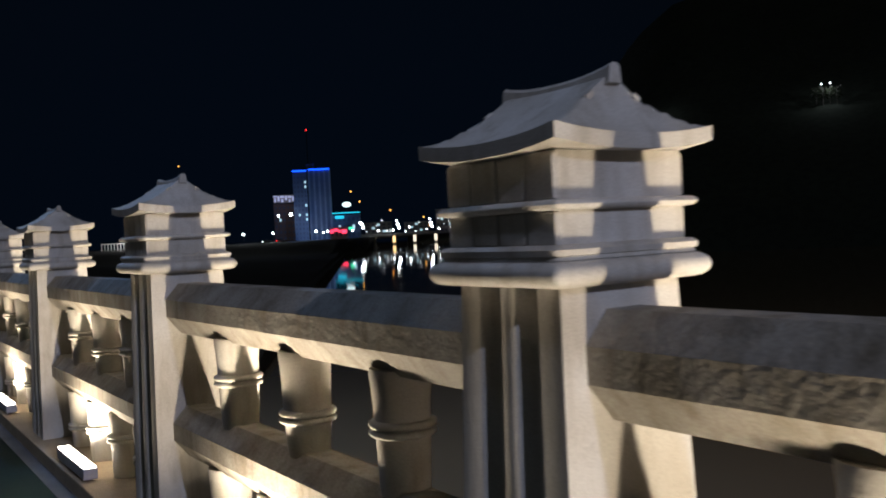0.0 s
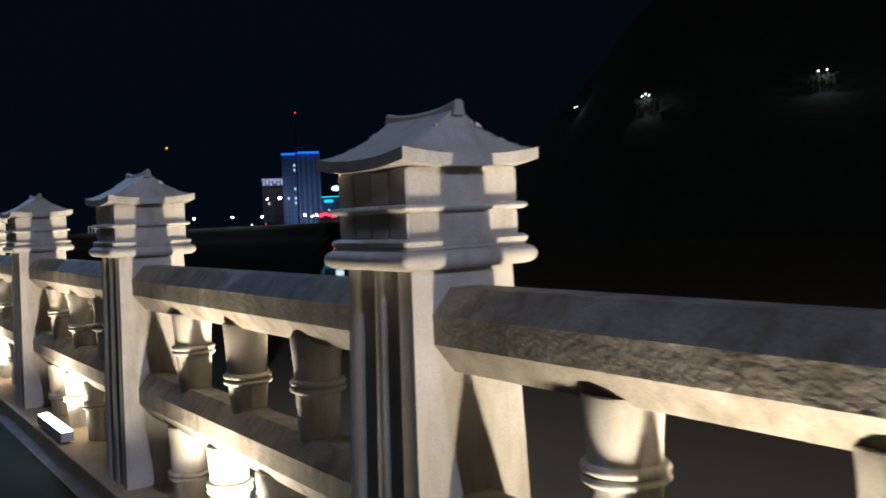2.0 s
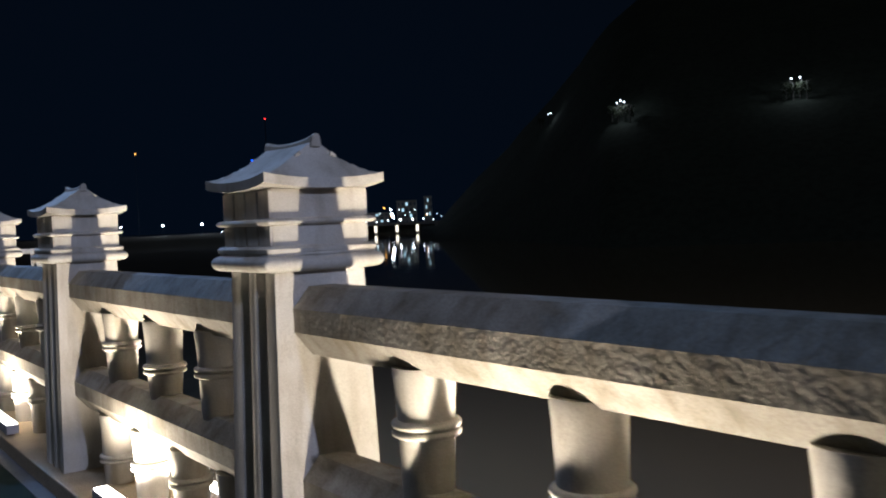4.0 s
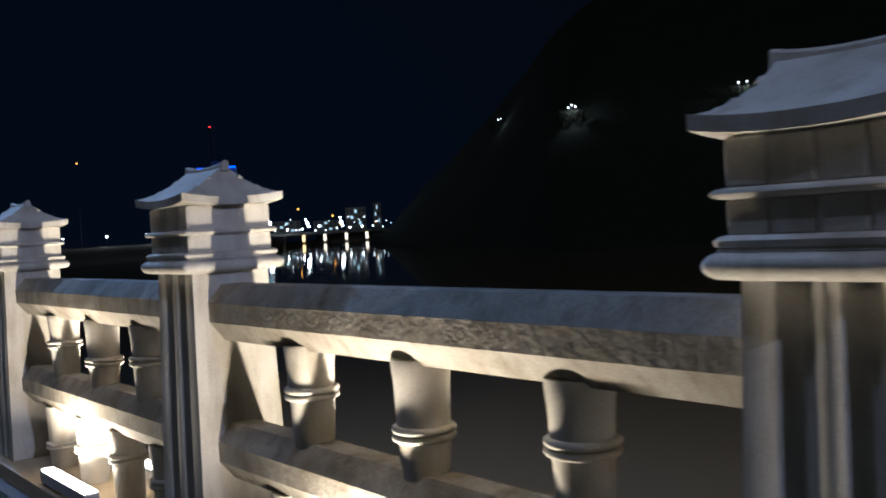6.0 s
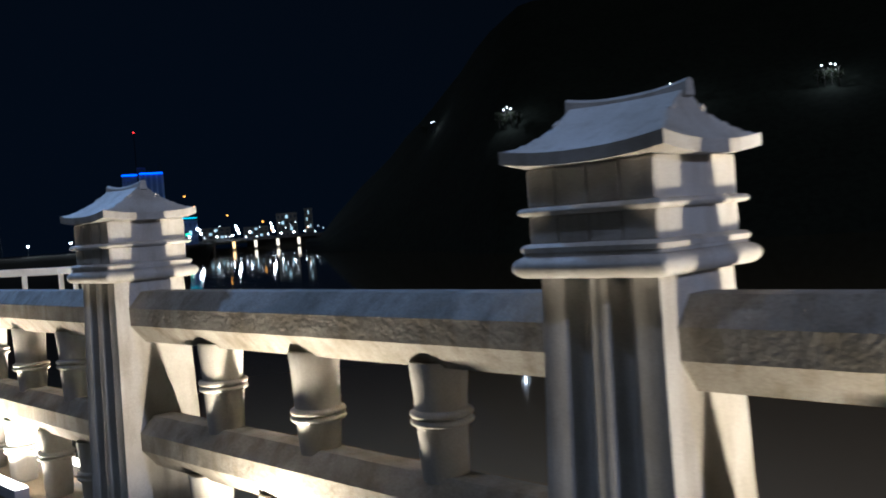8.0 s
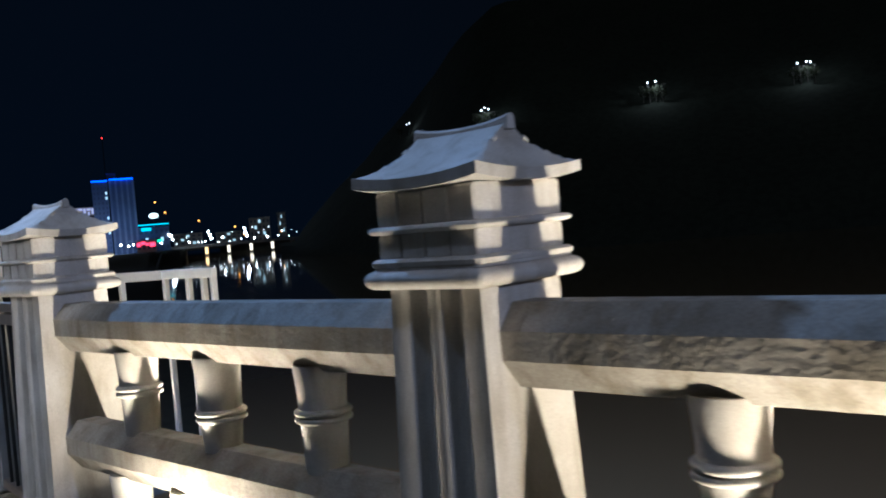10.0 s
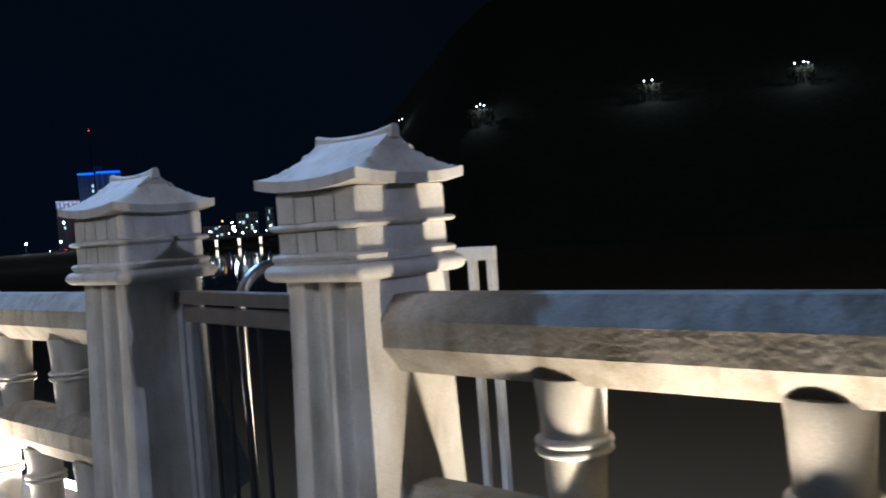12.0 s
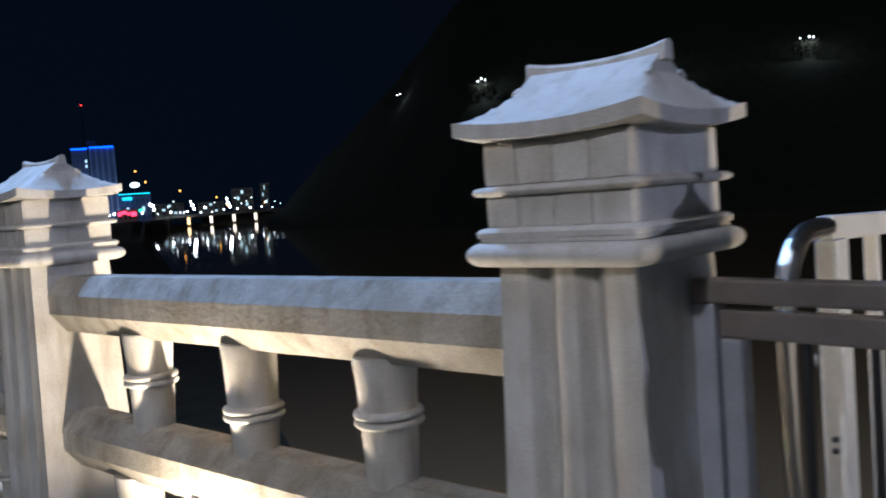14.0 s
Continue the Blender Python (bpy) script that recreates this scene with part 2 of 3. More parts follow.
def roof_mesh():
    """Hipped gable roof with sagging eaves and lifted corners."""
    bm = bmesh.new()
    gable = 0.172
    xs = [EAVE_X * k / 12 for k in range(-12, 13)]
    ys = [(-EAVE_Y + (EAVE_Y - gable) * k / 5, "hip") for k in range(6)]
    ys += [(-gable + 2 * gable * k / 10, "main") for k in range(11)]
    ys += [(gable + (EAVE_Y - gable) * k / 5, "hip") for k in range(6)]

    def lift(x, y):
        a, b = abs(x) / EAVE_X, abs(y) / EAVE_Y
        return 0.020 * (max(a, b) ** 3) * (min(a, b) ** 2.2)

    def top(x, y, kind):
        main = 1.664 + 0.134 * (1 - abs(x) / EAVE_X) ** 1.28
        main += 0.012 * (abs(y) / EAVE_Y) ** 2 * (1 - abs(x) / EAVE_X)
        if kind == "hip":
            main = min(main, 1.664 + 0.088 * ((EAVE_Y - abs(y)) / (EAVE_Y - gable)) ** 1.2)
        return main + lift(x, y)
    upper = [[bm.verts.new((x, y, top(x, y, kind))) for x in xs] for y, kind in ys]
    lower = [[bm.verts.new((x, y, 1.631 + lift(x, y))) for x in xs] for y, kind in ys]
    for rows, flip in ((upper, False), (lower, True)):
        for a, b in zip(rows, rows[1:]):
            for i in range(len(xs) - 1):
                vs = (a[i], a[i + 1], b[i + 1], b[i])
                if len({tuple(round(c, 6) for c in v.co) for v in vs}) == 4:
                    bm.faces.new(vs)
    rim_u = upper[0] + [r[-1] for r in upper[1:]] + upper[-1][-2::-1] + [r[0] for r in upper[-2:0:-1]]
    rim_l = lower[0] + [r[-1] for r in lower[1:]] + lower[-1][-2::-1] + [r[0] for r in lower[-2:0:-1]]
    for i in range(len(rim_u)):
        j = (i + 1) % len(rim_u)
        bm.faces.new((rim_u[i], rim_u[j], rim_l[j], rim_l[i]))
    bmesh.ops.remove_doubles(bm, verts=bm.verts, dist=0.0005)
    return bm


def ridge_mesh():
    """Ridge beam, dipping in the middle, with lifted ends."""
    bm = bmesh.new()
    rings = []
    for k in range(13):
        y = -RIDGE + 2 * RIDGE * k / 12
        z = 1.790 + 0.018 * (abs(y) / RIDGE) ** 2.4
        rings.append([bm.verts.new((x, y, z + h)) for x, h in ((-0.019, -0.03), (-0.014, 0.006), (-0.007, 0.013), (0.007, 0.013), (0.014, 0.006), (0.019, -0.03))])
    for a, b in zip(rings, rings[1:]):
        for i in range(6):
            j = (i + 1) % 6
            bm.faces.new((a[i], a[j], b[j], b[i]))
    bm.faces.new(rings[0][::-1])
    bm.faces.new(rings[-1])
    return bm


def shaft_mesh():
    """Square shaft, slightly wider below, with two flutes on the faces to either side of the rail line."""
    bm = bmesh.new()
    half = [(-1.0, 0), (-0.60, 0), (-0.55, 0.16), (-0.48, 0.62), (-0.41, 0.94), (-0.36, 1), (-0.31, 0.94), (-0.24, 0.62), (-0.17, 0.16), (-0.13, 0)]
    prof = half + [(-u, d) for u, d in reversed(half)]
    rings = []
    for z, h in ((0.10, 0.205), (0.60, 0.196), (1.0, 0.185), (1.352, 0.176)):
        ring = [(-h + 0.034 * d, h * u * 1.0, z) for u, d in prof]
        ring += [(h - 0.034 * d, -h * u, z) for u, d in prof]
        rings.append([bm.verts.new(c) for c in ring])
    n = len(rings[0])
    for a, b in zip(rings, rings[1:]):
        for i in range(n):
            j = (i + 1) % n
            bm.faces.new((a[i], a[j], b[j], b[i]))
    bm.faces.new(rings[0][::-1])
    bm.faces.new(rings[-1])
    return bm


def make_post():
    post = empty("balustrade_post", (0, 0, 0), "pale granite balustrade post with tiled-roof shaped capital", "post", "posts of the balustrade")
    part("shaft", shaft_mesh(), STONE, post, smooth=40)
    steps = [(0.190, 0.190, 1.348)]
    for k in range(9):
        a = math.pi * (k / 8 - 0.5)
        steps.append((0.206 + 0.029 * math.cos(a), 0.206 + 0.029 * math.cos(a), 1.3775 + 0.0275 * math.sin(a)))
    steps += [(0.212, 0.212, 1.406), (0.209, 0.209, 1.414), (0.214, 0.214, 1.416), (0.216, 0.216, 1.428), (0.208, 0.208, 1.436), (0.195, 0.195, 1.438)]
    part("base_moulding", squared(steps, 0.016), STONE, post, smooth=40)
    part("capital_body", squared([(0.186, 0.192, 1.437), (0.186, 0.192, 1.632)], 0.006), STONE, post, smooth=40)
    band = [(0.19, 0.19, 1.508)] + [(0.198 + 0.016 * math.cos(math.pi * (k / 6 - 0.5)), 0.203 + 0.016 * math.cos(math.pi * (k / 6 - 0.5)), 1.520 + 0.011 * math.sin(math.pi * (k / 6 - 0.5))) for k in range(7)] + [(0.19, 0.19, 1.532)]
    part("string_course", squared(band, 0.010), STONE, post, smooth=40)
    for z1, z2 in ((1.438, 1.507), (1.533, 1.628)):
        for side in (-1, 1):
            for k in range(4):
                y = -0.145 + 0.097 * k
                part("panel", box(side * 0.184 - 0.008, side * 0.184 + 0.008, y - 0.0445, y + 0.0445, z1, z2, 0.004), STONE, post)
    part("roof", roof_mesh(), STONE, post, smooth=35)
    for sx in (-1, 1):
        for sy in (-1, 1):
            knob = part("gable_knob", box(-0.012, 0.012, -0.007, 0.009, -0.009, 0.004, 0.003), STONE, post)
            knob.matrix_basis = pose(sx * 0.070, sy * 0.174, 1.751, 0, sx * 34, 0)
    part("ridge", ridge_mesh(), STONE, post, smooth=35)
    return post


post = make_post()
post.location = (RAIL_X, POSTS[0], 0)
for y in POSTS[1:]:
    copy_thing(post, pose(RAIL_X, y, 0))

# ---- rails, balusters and lights of each bay ----
BAYS = [(a, b) for a, b in zip(POSTS, POSTS[1:]) if b - a > 2]


def octagon(z, half=0.116, flat=0.050):
    """Section of a rail with chamfered edges; the upper chamfer is taller than the lower one."""
    low, high = ((flat, -0.107), (half, -0.024)), ((half, 0.057), (flat, 0.130))
    near = [(-x, z + h) for x, h in low + high]
    return [(x, zz) for x, zz in near] + [(-x, zz) for x, zz in reversed(near)]


def rail_mesh(z):
    length = PITCH - 0.34
    bm = prism_y(octagon(z), -length / 2, length / 2, cuts=110)
    bmesh.ops.subdivide_edges(bm, edges=[e for e in bm.edges if abs(e.verts[0].co.y - e.verts[1].co.y) < 1e-4 and abs(abs(e.verts[0].co.y) - length / 2) > 1e-4], cuts=3, use_grid_fill=True)
    for v in bm.verts:
        p = v.co
        side = math.copysign(1, p.x) * min(1, abs(p.x) / 0.1)
        p += Vector((side, 0, 0)) * (0.0008 * noise.noise(p * 11) + 0.0012 * noise.noise(Vector((p.x * 30, p.y * 24, p.z * 40))))
    return bm


def make_rail(name, z, label):
    rail = finish(name, rail_mesh(z), ROUGH_STONE, smooth=22)
    return tagged(rail, label, "rail", "rails of the balustrade")


def make_baluster(z1, z2, ring, label, group):
    """A short round baluster: foot, two rings round the waist, and a bowl that opens under the rail."""
    h, r = z2 - z1, 0.092
    b = empty("baluster", (0, 0, 0), label, "baluster", group)
    part("foot", turned([(r * 0.82, z1), (r * 0.86, z1 + h * 0.10), (r * 0.91, z1 + h * (ring - 0.13)), (r * 0.94, z1 + h * ring)]), STONE, b, smooth=50)
    part("bowl", turned([(r * 0.93, z1 + h * (ring + 0.001)), (r * 0.95, z1 + h * (ring + 0.10)), (r * 0.955, z1 + h * (ring + 0.18)), (r * 1.0, z1 + h * 0.84), (r * 1.05, z1 + h * 0.95), (r * 1.04, z2)]), STONE, b, smooth=50)
    for k in (-1, 1):
        z = z1 + h * (ring + 0.033 * k)
        prof = [(r * 0.90, z - 0.014)] + [(r * (0.99 + 0.15 * math.cos(a)), z + 0.012 * math.sin(a)) for a in [math.pi * (i / 8 - 0.5) for i in range(9)]] + [(r * 0.90, z + 0.014)]
        part("ring", turned(prof), STONE, b, smooth=50)
    return b


rail_top = make_rail("top_rail", 1.166, "rough-picked granite top rail between balustrade posts")
rail_low = make_rail("lower_rail", 0.580, "rough-picked granite lower rail between balustrade posts")
bal_up = make_baluster(0.69, 1.075, 0.53, "short round granite baluster with ringed waist under the top rail", "upper balusters")
bal_mid = make_baluster(0.69, 1.075, 0.38, "short round granite baluster with low ringed waist under the top rail", "upper balusters")
bal_low = [make_baluster(0.10, 0.49, ring, text, "lower balusters") for ring, text in ((0.52, "short round granite baluster with ringed waist on the ledge"), (0.36, "short round granite baluster with low ringed waist on the ledge"), (0.60, "short round granite baluster with high ringed waist on the ledge"))]
LOW_ROW = ((-0.84, 0), (-0.28, 2), (0.28, 0), (0.84, 1))


def make_fixture():
    f = empty("floor_light", (0, 0, 0.10), "white lit linear floodlight on the stone ledge", "floodlight", "floodlights of the balustrade")
    part("housing", box(-0.042, 0.042, -0.385, 0.385, 0.018, 0.085, 0.006), FIXTURE, f)
    part("diffuser", box(-0.035, 0.035, -0.375, 0.375, 0.086, 0.092, 0.002), DIFFUSER, f, "glowing diffuser")
    for y in (-0.28, 0.28):
        part("foot", box(-0.03, 0.03, y - 0.02, y + 0.02, 0, 0.0175), FIXTURE, f)
    return f


fixture = make_fixture()
first = True
WARM = (1.0, 0.83, 0.61)
for a, b in BAYS:
    m = (a + b) / 2
    if first:
        rail_top.location = rail_low.location = (RAIL_X, m, 0)
        fixture.matrix_basis = pose(RAIL_X - 0.215, m + 0.085, 0.10)
    else:
        copy_thing(rail_top, pose(RAIL_X, m, 0))
        copy_thing(rail_low, pose(RAIL_X, m, 0))
        copy_thing(fixture, pose(RAIL_X - 0.215, m + 0.085, 0.10))
    copy_thing(fixture, pose(RAIL_X + 0.235, m + 0.085, 0.10, 0, 0, 180))
    for k, dy in enumerate((-0.675, 0.0, 0.675)):
        ob = bal_mid if k == 1 else bal_up
        if first and k < 2:
            ob.location = (RAIL_X, m + dy, 0)
        else:
            copy_thing(ob, pose(RAIL_X, m + dy, 0, 0, 0, 40 * k))
    for k, (dy, kind) in enumerate(LOW_ROW):
        if first and k in (0, 1, 3):
            bal_low[kind].location = (RAIL_X, m + dy, 0)
        else:
            copy_thing(bal_low[kind], pose(RAIL_X, m + dy, 0, 0, 0, 55 * k))
    first = False
    if m < 36:
        for side in (-1, 1):
            x = RAIL_X + (-0.215 if side < 0 else 0.235)
            lamp_up("floor_light_beam", (x, m + 0.085, 0.20), 5 * side, 0.025, 0.44, 68.0 if side > 0 else 37.0, WARM)

# ---- gate ----
GY1, GY2 = POSTS[7], POSTS[8]


def bar(x1, x2, y1, y2, z1, z2, name, mat, parent, label=""):
    return part(name, box(x1, x2, y1, y2, z1, z2, 0.006), mat, parent, label)


gate = empty("metal_gate", (1.468, GY2 - 0.185, 0.10), "brownish steel gate with vertical bars between two stone posts, slightly ajar", "gate")
gate.rotation_euler = (0, 0, radians(-7))
L = 1.055
bar(-0.025, 0.025, -L, 0, 1.145, 1.198, "top_bar", WARM_STEEL, gate)
bar(-0.025, 0.025, -0.055, 0, 0.02, 1.144, "frame_upright", COOL_STEEL, gate)
bar(-0.025, 0.025, -L, -L + 0.055, 0.02, 1.144, "frame_upright", COOL_STEEL, gate)
leaf = bar(-0.02, 0.02, -L + 0.065, -0.065, 1.070, 1.132, "leaf_top_bar", WARM_STEEL, gate)
bar(-0.02, 0.02, -0.115, -0.065, 0.06, 1.069, "leaf_upright", COOL_STEEL, gate)
bar(-0.02, 0.02, -L + 0.065, -L + 0.115, 0.06, 1.069, "leaf_upright", COOL_STEEL, gate)
bar(-0.02, 0.02, -L + 0.116, -0.116, 0.06, 0.11, "leaf_bottom_bar", WARM_STEEL, gate)
for z in (0.42, 0.95):
    bar(-0.03, 0.012, 0.001, 0.030, z - 0.045, z + 0.045, "hinge", STEEL, gate, "bright steel hinge")
bar(-0.045, -0.021, -L + 0.070, -L + 0.110, 0.62, 0.74, "latch", STEEL, gate, "bright steel latch")
for k in range(4):
    y = -0.25 - 0.14 * k
    part("gate_bar", tube([(0, y, 0.109), (0, y, 1.071)], 0.010), DARK_STEEL, gate)

# ---- river-side landing behind the gate ----
guard = empty("landing_guard", (0, 0, 0.06), "white painted steel guard rail of the river-side landing", "guard rail")
for y in (17.79,):
    pts = [(1.69, y, 0.0), (1.69, y, 1.13)]
    pts += [(1.69 + 0.18 * (1 - math.cos(a)), y, 1.13 + 0.18 * math.sin(a)) for a in [math.pi / 2 * k / 8 for k in range(1, 9)]]
    pts += [(1.98, y, 1.312)]
    part("bent_rail", tube(pts, 0.026, 12), STEEL, guard, "bright bent steel tube")
    beam = part("top_beam", box(0, 0.668, y - 0.02, y + 0.02, -0.035, 0.03, 0.005), WHITE_STEEL, guard)
    beam.matrix_basis = pose(1.97, 0, 1.31, 0, 2, 0)
    wide = part("wide_post", box(1.968, 2.046, y - 0.03, y + 0.03, 0.0, 1.277, 0.005), WHITE_STEEL, guard)
    for z in (0.73, 0.76):
        bolt = part("bolt", turned([(0.009, 0), (0.008, 0.006), (0.003, 0.009)], 8), DARK_STEEL, wide)
        bolt.matrix_basis = pose(1.969, y, z, 0, -90, 0)
    for x in (2.315,):
        part("guard_post", box(x - 0.018, x + 0.018, y - 0.018, y + 0.018, 0, 1.28, 0.004), WHITE_STEEL, guard)
part("top_beam", box(2.598, 2.638, 17.115, 17.768, 1.256, 1.319, 0.005), WHITE_STEEL, guard)
for y in (17.135, 17.25, 17.44, 17.75):
    part("guard_post", box(2.600, 2.636, y - 0.018, y + 0.018, 0, 1.28, 0.004), WHITE_STEEL, guard)
tagged(finish("landing", box(1.60, 2.70, 17.02, 17.92, -0.02, 0.06, 0.005), STEEL), "steel plate landing outside the balustrade", "landing", kind="structure")

# ---- river, banks and hill ----
bm = bmesh.new()
bmesh.ops.create_grid(bm, x_segments=1, y_segments=1, size=4000)
river = tagged(finish("water", bm, water), "dark calm river reflecting the city lights", "river", kind="structure")
river.location = (0, 0, WATER)


def far(az, dist, z=0.0):
    a = radians(az)
    return Vector((-0.3 + dist * math.sin(a), 9 + dist * math.cos(a), z))


def height(el, dist):
    return 1.5 + dist * math.tan(radians(el))


def terrain(name, mat, fn, us, vs):
    bm = bmesh.new()
    grid = [[bm.verts.new(fn(u, v)) for u in us] for v in vs]
    for a, b in zip(grid, grid[1:]):
        for i in range(len(us) - 1):
            bm.faces.new((a[i], a[i + 1], b[i + 1], b[i]))
    return finish(name, bm, mat, smooth=60)


def lerp(a, b, t):
    return a + (b - a) * t


def left_bank(u, v):
    az = lerp(-30, 33.0, u)
    near = lerp(24, 258, max(0.0, min(1.0, (az - 27.8) / 0.5)) ** 1.5) + 390 * max(0.0, min(1.0, (az - 29.4) / 0.7))
    d = near + v ** 1.4 * (1500 - near)
    climb = max(0.0, min(1.0, (d - 330) / 85))
    z = WATER - 0.3 + min(1, (d - near) / 15) * 1.2 + climb * climb * (3 - 2 * climb) * 4.5 + 0.25 * noise.noise(Vector((d * 0.02, az * 0.3, 0)))
    return far(az, d, z)


tagged(terrain("ground", GRASS, left_bank, [k / 126 for k in range(127)], [(k / 70) ** 2 for k in range(71)]), "dark grassy river bank", "bank", kind="structure")


def far_bank(u, v):
    az = lerp(32.0, 41, u)
    d = 640 + 860 * v
    return far(az, d, WATER - 0.3 + min(1, v * 12) * 5.6)


tagged(terrain("ground", GRASS, far_bank, [k / 20 for k in range(21)], [k / 20 for k in range(21)]), "dark far bank behind the distant bridge", "bank", kind="structure")


def hill_height(az, v):
    rise = max(0.0, min(1.0, (az - 36.7) / 13.5)) ** 0.75
    crest = lerp(3, 80, rise)
    return WATER - 1 + (crest + 3) * (v ** 0.9) + 2.2 * noise.noise(Vector((az * 0.6, v * 9, 3))) * v


def hill_foot(az):
    return 330 - 160 * min(1, (az - 35.5) / 12)


def hill(u, v):
    az = lerp(35.5, 150, u)
    near = hill_foot(az)
    return far(az, near + 150 * v, hill_height(az, v))


tagged(terrain("hill", HILL, hill, [k / 120 for k in range(121)], [k / 40 for k in range(41)]), "black wooded hill across the river", "hill", kind="structure")


# ---- distant town ----
def facing(az, dist, z=0.0):
    """A frame at a far place: x to the right as seen from the bridge, y away from it."""
    return Matrix.Translation(far(az, dist, z)) @ pose(0, 0, 0, 0, 0, -az)


GROUND = 0.8
BULB = {}


def bulb_mesh(mat, r):
    key = (mat.name, r)
    if key not in BULB:
        bm = bmesh.new()
        bmesh.ops.create_icosphere(bm, subdivisions=2, radius=r * 0.62)
        me = bpy.data.meshes.new("globe")
        bm.to_mesh(me)
        bm.free()
        me.materials.append(mat)
        BULB[key] = me
    return BULB[key]


POLE = {}


def pole_mesh(h):
    h = round(h, 1)
    if h not in POLE:
        bm = turned([(0.11, -0.7), (0.10, 0.6), (0.07, 0.8), (0.05, h)], 8)
        me = bpy.data.meshes.new("pole")
        bm.to_mesh(me)
        bm.free()
        me.materials.append(DARK_STEEL)
        POLE[h] = me
    return POLE[h]


def town_lamp(az, el, dist, mat, r, label, ground=GROUND, group="lamps of the far bank"):
    z = height(el, dist)
    lamp = empty("street_lamp", far(az, dist, ground), label, "street lamp", group)
    pole = new("pole", pole_mesh(max(1.0, z - ground)))
    pole.parent = lamp
    globe = new("globe", bulb_mesh(mat, r))
    globe.location = (0, 0, z - ground)
    globe.parent = lamp
    return lamp


def building(az, dist, width, depth, z1, z2, mat, label, rows, cols, lit=(), win=(0.5, 0.5), name="building"):
    b = empty(name, (0, 0, 0), label, "building")
    b.matrix_basis = facing(az, dist, z1)
    h = z2 - z1
    part("wall", box(-width / 2, width / 2, 0, depth, 0, h), mat, b)
    part("roof", box(-width / 2 - 0.3, width / 2 + 0.3, -0.3, depth + 0.3, h, h + 0.6), mat, b)
    for r in range(rows):
        for c in range(cols):
            cw, ch = width / cols, h / rows
            x, z = -width / 2 + cw * (c + 0.5), ch * (r + 0.5)
            glow = (r, c) in lit
            part("window", box(x - cw * win[0] / 2, x + cw * win[0] / 2, -0.12, 0.1, z - ch * win[1] / 2, z + ch * win[1] / 2), WINDOW_GLOW if glow else WINDOW_DIM, b, "lit window" if glow else "")
    return b


# tall apartment tower with blue light strips
tower = building(25.44, 600, 9.2, 14, GROUND, 46.9, FACADE, "tall blue-grey apartment tower with a blue light strip", 15, 4, {(12, 3), (11, 3), (7, 3), (5, 3), (5, 1), (4, 3)}, (0.45, 0.5), "apartment_tower")
part("light_strip", box(-4.7, 4.5, -0.7, -0.35, 45.6, 46.2), BLUE_GLOW, tower, "blue light strip")
wing = building(26.66, 603, 13.4, 14, GROUND, 47.7, FACADE, "tall apartment wing with vertical piers and blue strip", 15, 2, (), (0.25, 0.55), "apartment_tower")
for k in range(5):
    x = -6.75 + 13.5 * k / 4
    part("pier", box(x - 0.7, x + 0.7, -1.0, 0.05, 0, 46.3), FACADE_PIER, wing)
part("light_strip", box(-6.9, 6.9, -1.6, -1.1, 46.4, 47.0), BLUE_GLOW, wing, "blue light strip")
part("roof_house", box(-8.5, -3.0, 3, 9, 47.4, 51.0), FACADE, wing)
for x, h in ((-5.5, 54.5), (4.0, 52.5), (6.0, 53.5)):
    part("antenna", tube([(x, 4, 47.4), (x, 4, h)], 0.12, 6), DARK_STEEL, wing)
# added blue light that brightens the tower's front, no lamp known there
lamp_point("facade_fill", far(25.6, 566, 9), 10500, (0.17, 0.38, 1.0), 0.5)

mast = empty("radio_mast", far(25.88, 900, GROUND), "slim radio mast with a red warning lamp", "mast")
part("pole", tube([(0, 0, 0), (0, 0, height(6.8, 900) - GROUND)], 0.35, 6), DARK_STEEL, mast)
beacon = new("beacon", bulb_mesh(RED_GLOW, 1.1))
beacon.location, beacon.parent = (0, 0, height(6.82, 900) - GROUND), mast

hotel = building(24.36, 640, 14.6, 12, GROUND, 26.4, FACADE_PINK, "pinkish building below a pale lit top storey", 6, 5, {(3, 1)}, (0.4, 0.4))
part("top_storey", box(-7.3, 7.3, 0, 12, 27.0, 32.4), FACADE_PALE, hotel, "pale top storey")
for k, (x1, x2, z1, z2) in enumerate(((-7.2, -4.6, 31.2, 32.0), (-6.4, -5.4, 27.6, 30.4), (-4.2, -2.9, 28.2, 31.8), (-2.3, 0.4, 30.6, 31.9), (-1.6, -0.4, 27.4, 29.6), (1.0, 2.3, 28.8, 31.8), (2.9, 5.4, 30.4, 31.7), (3.6, 4.6, 27.4, 29.4), (5.9, 7.1, 28.0, 31.6))):
    part("sign_bar", box(x1, x2, -0.5, -0.15, z1, z2), LAVENDER_GLOW, hotel, "pale sign bar")
# another added light, hung before the pale top storey
lamp_point("facade_fill", far(24.36, 622, 27), 900, (0.62, 0.66, 1.0), 0.4)

# riverside restaurant with coloured signs
cafe = building(28.25, 590, 18.0, 12, GROUND, 15.5, FACADE, "low riverside restaurant with cyan light strip and signs", 3, 6, {(1, 1), (1, 4)}, (0.5, 0.5), "restaurant")
part("light_strip", box(-9.2, 9.0, -0.9, -0.45, 16.3, 16.95), CYAN_GLOW, cafe, "cyan light strip")
part("light_strip", box(-7.2, -1.6, -0.9, -0.45, 13.0, 14.8), CYAN_GLOW, cafe, "cyan light strip")
bm = bmesh.new()
bmesh.ops.create_icosphere(bm, subdivisions=3, radius=1, matrix=Matrix.Translation((0.6, -0.3, 22.0)) @ Matrix.Diagonal((2.9, 0.5, 1.7, 1)))
part("oval_sign", bm, SIGN_GLOW, cafe, "white oval sign")
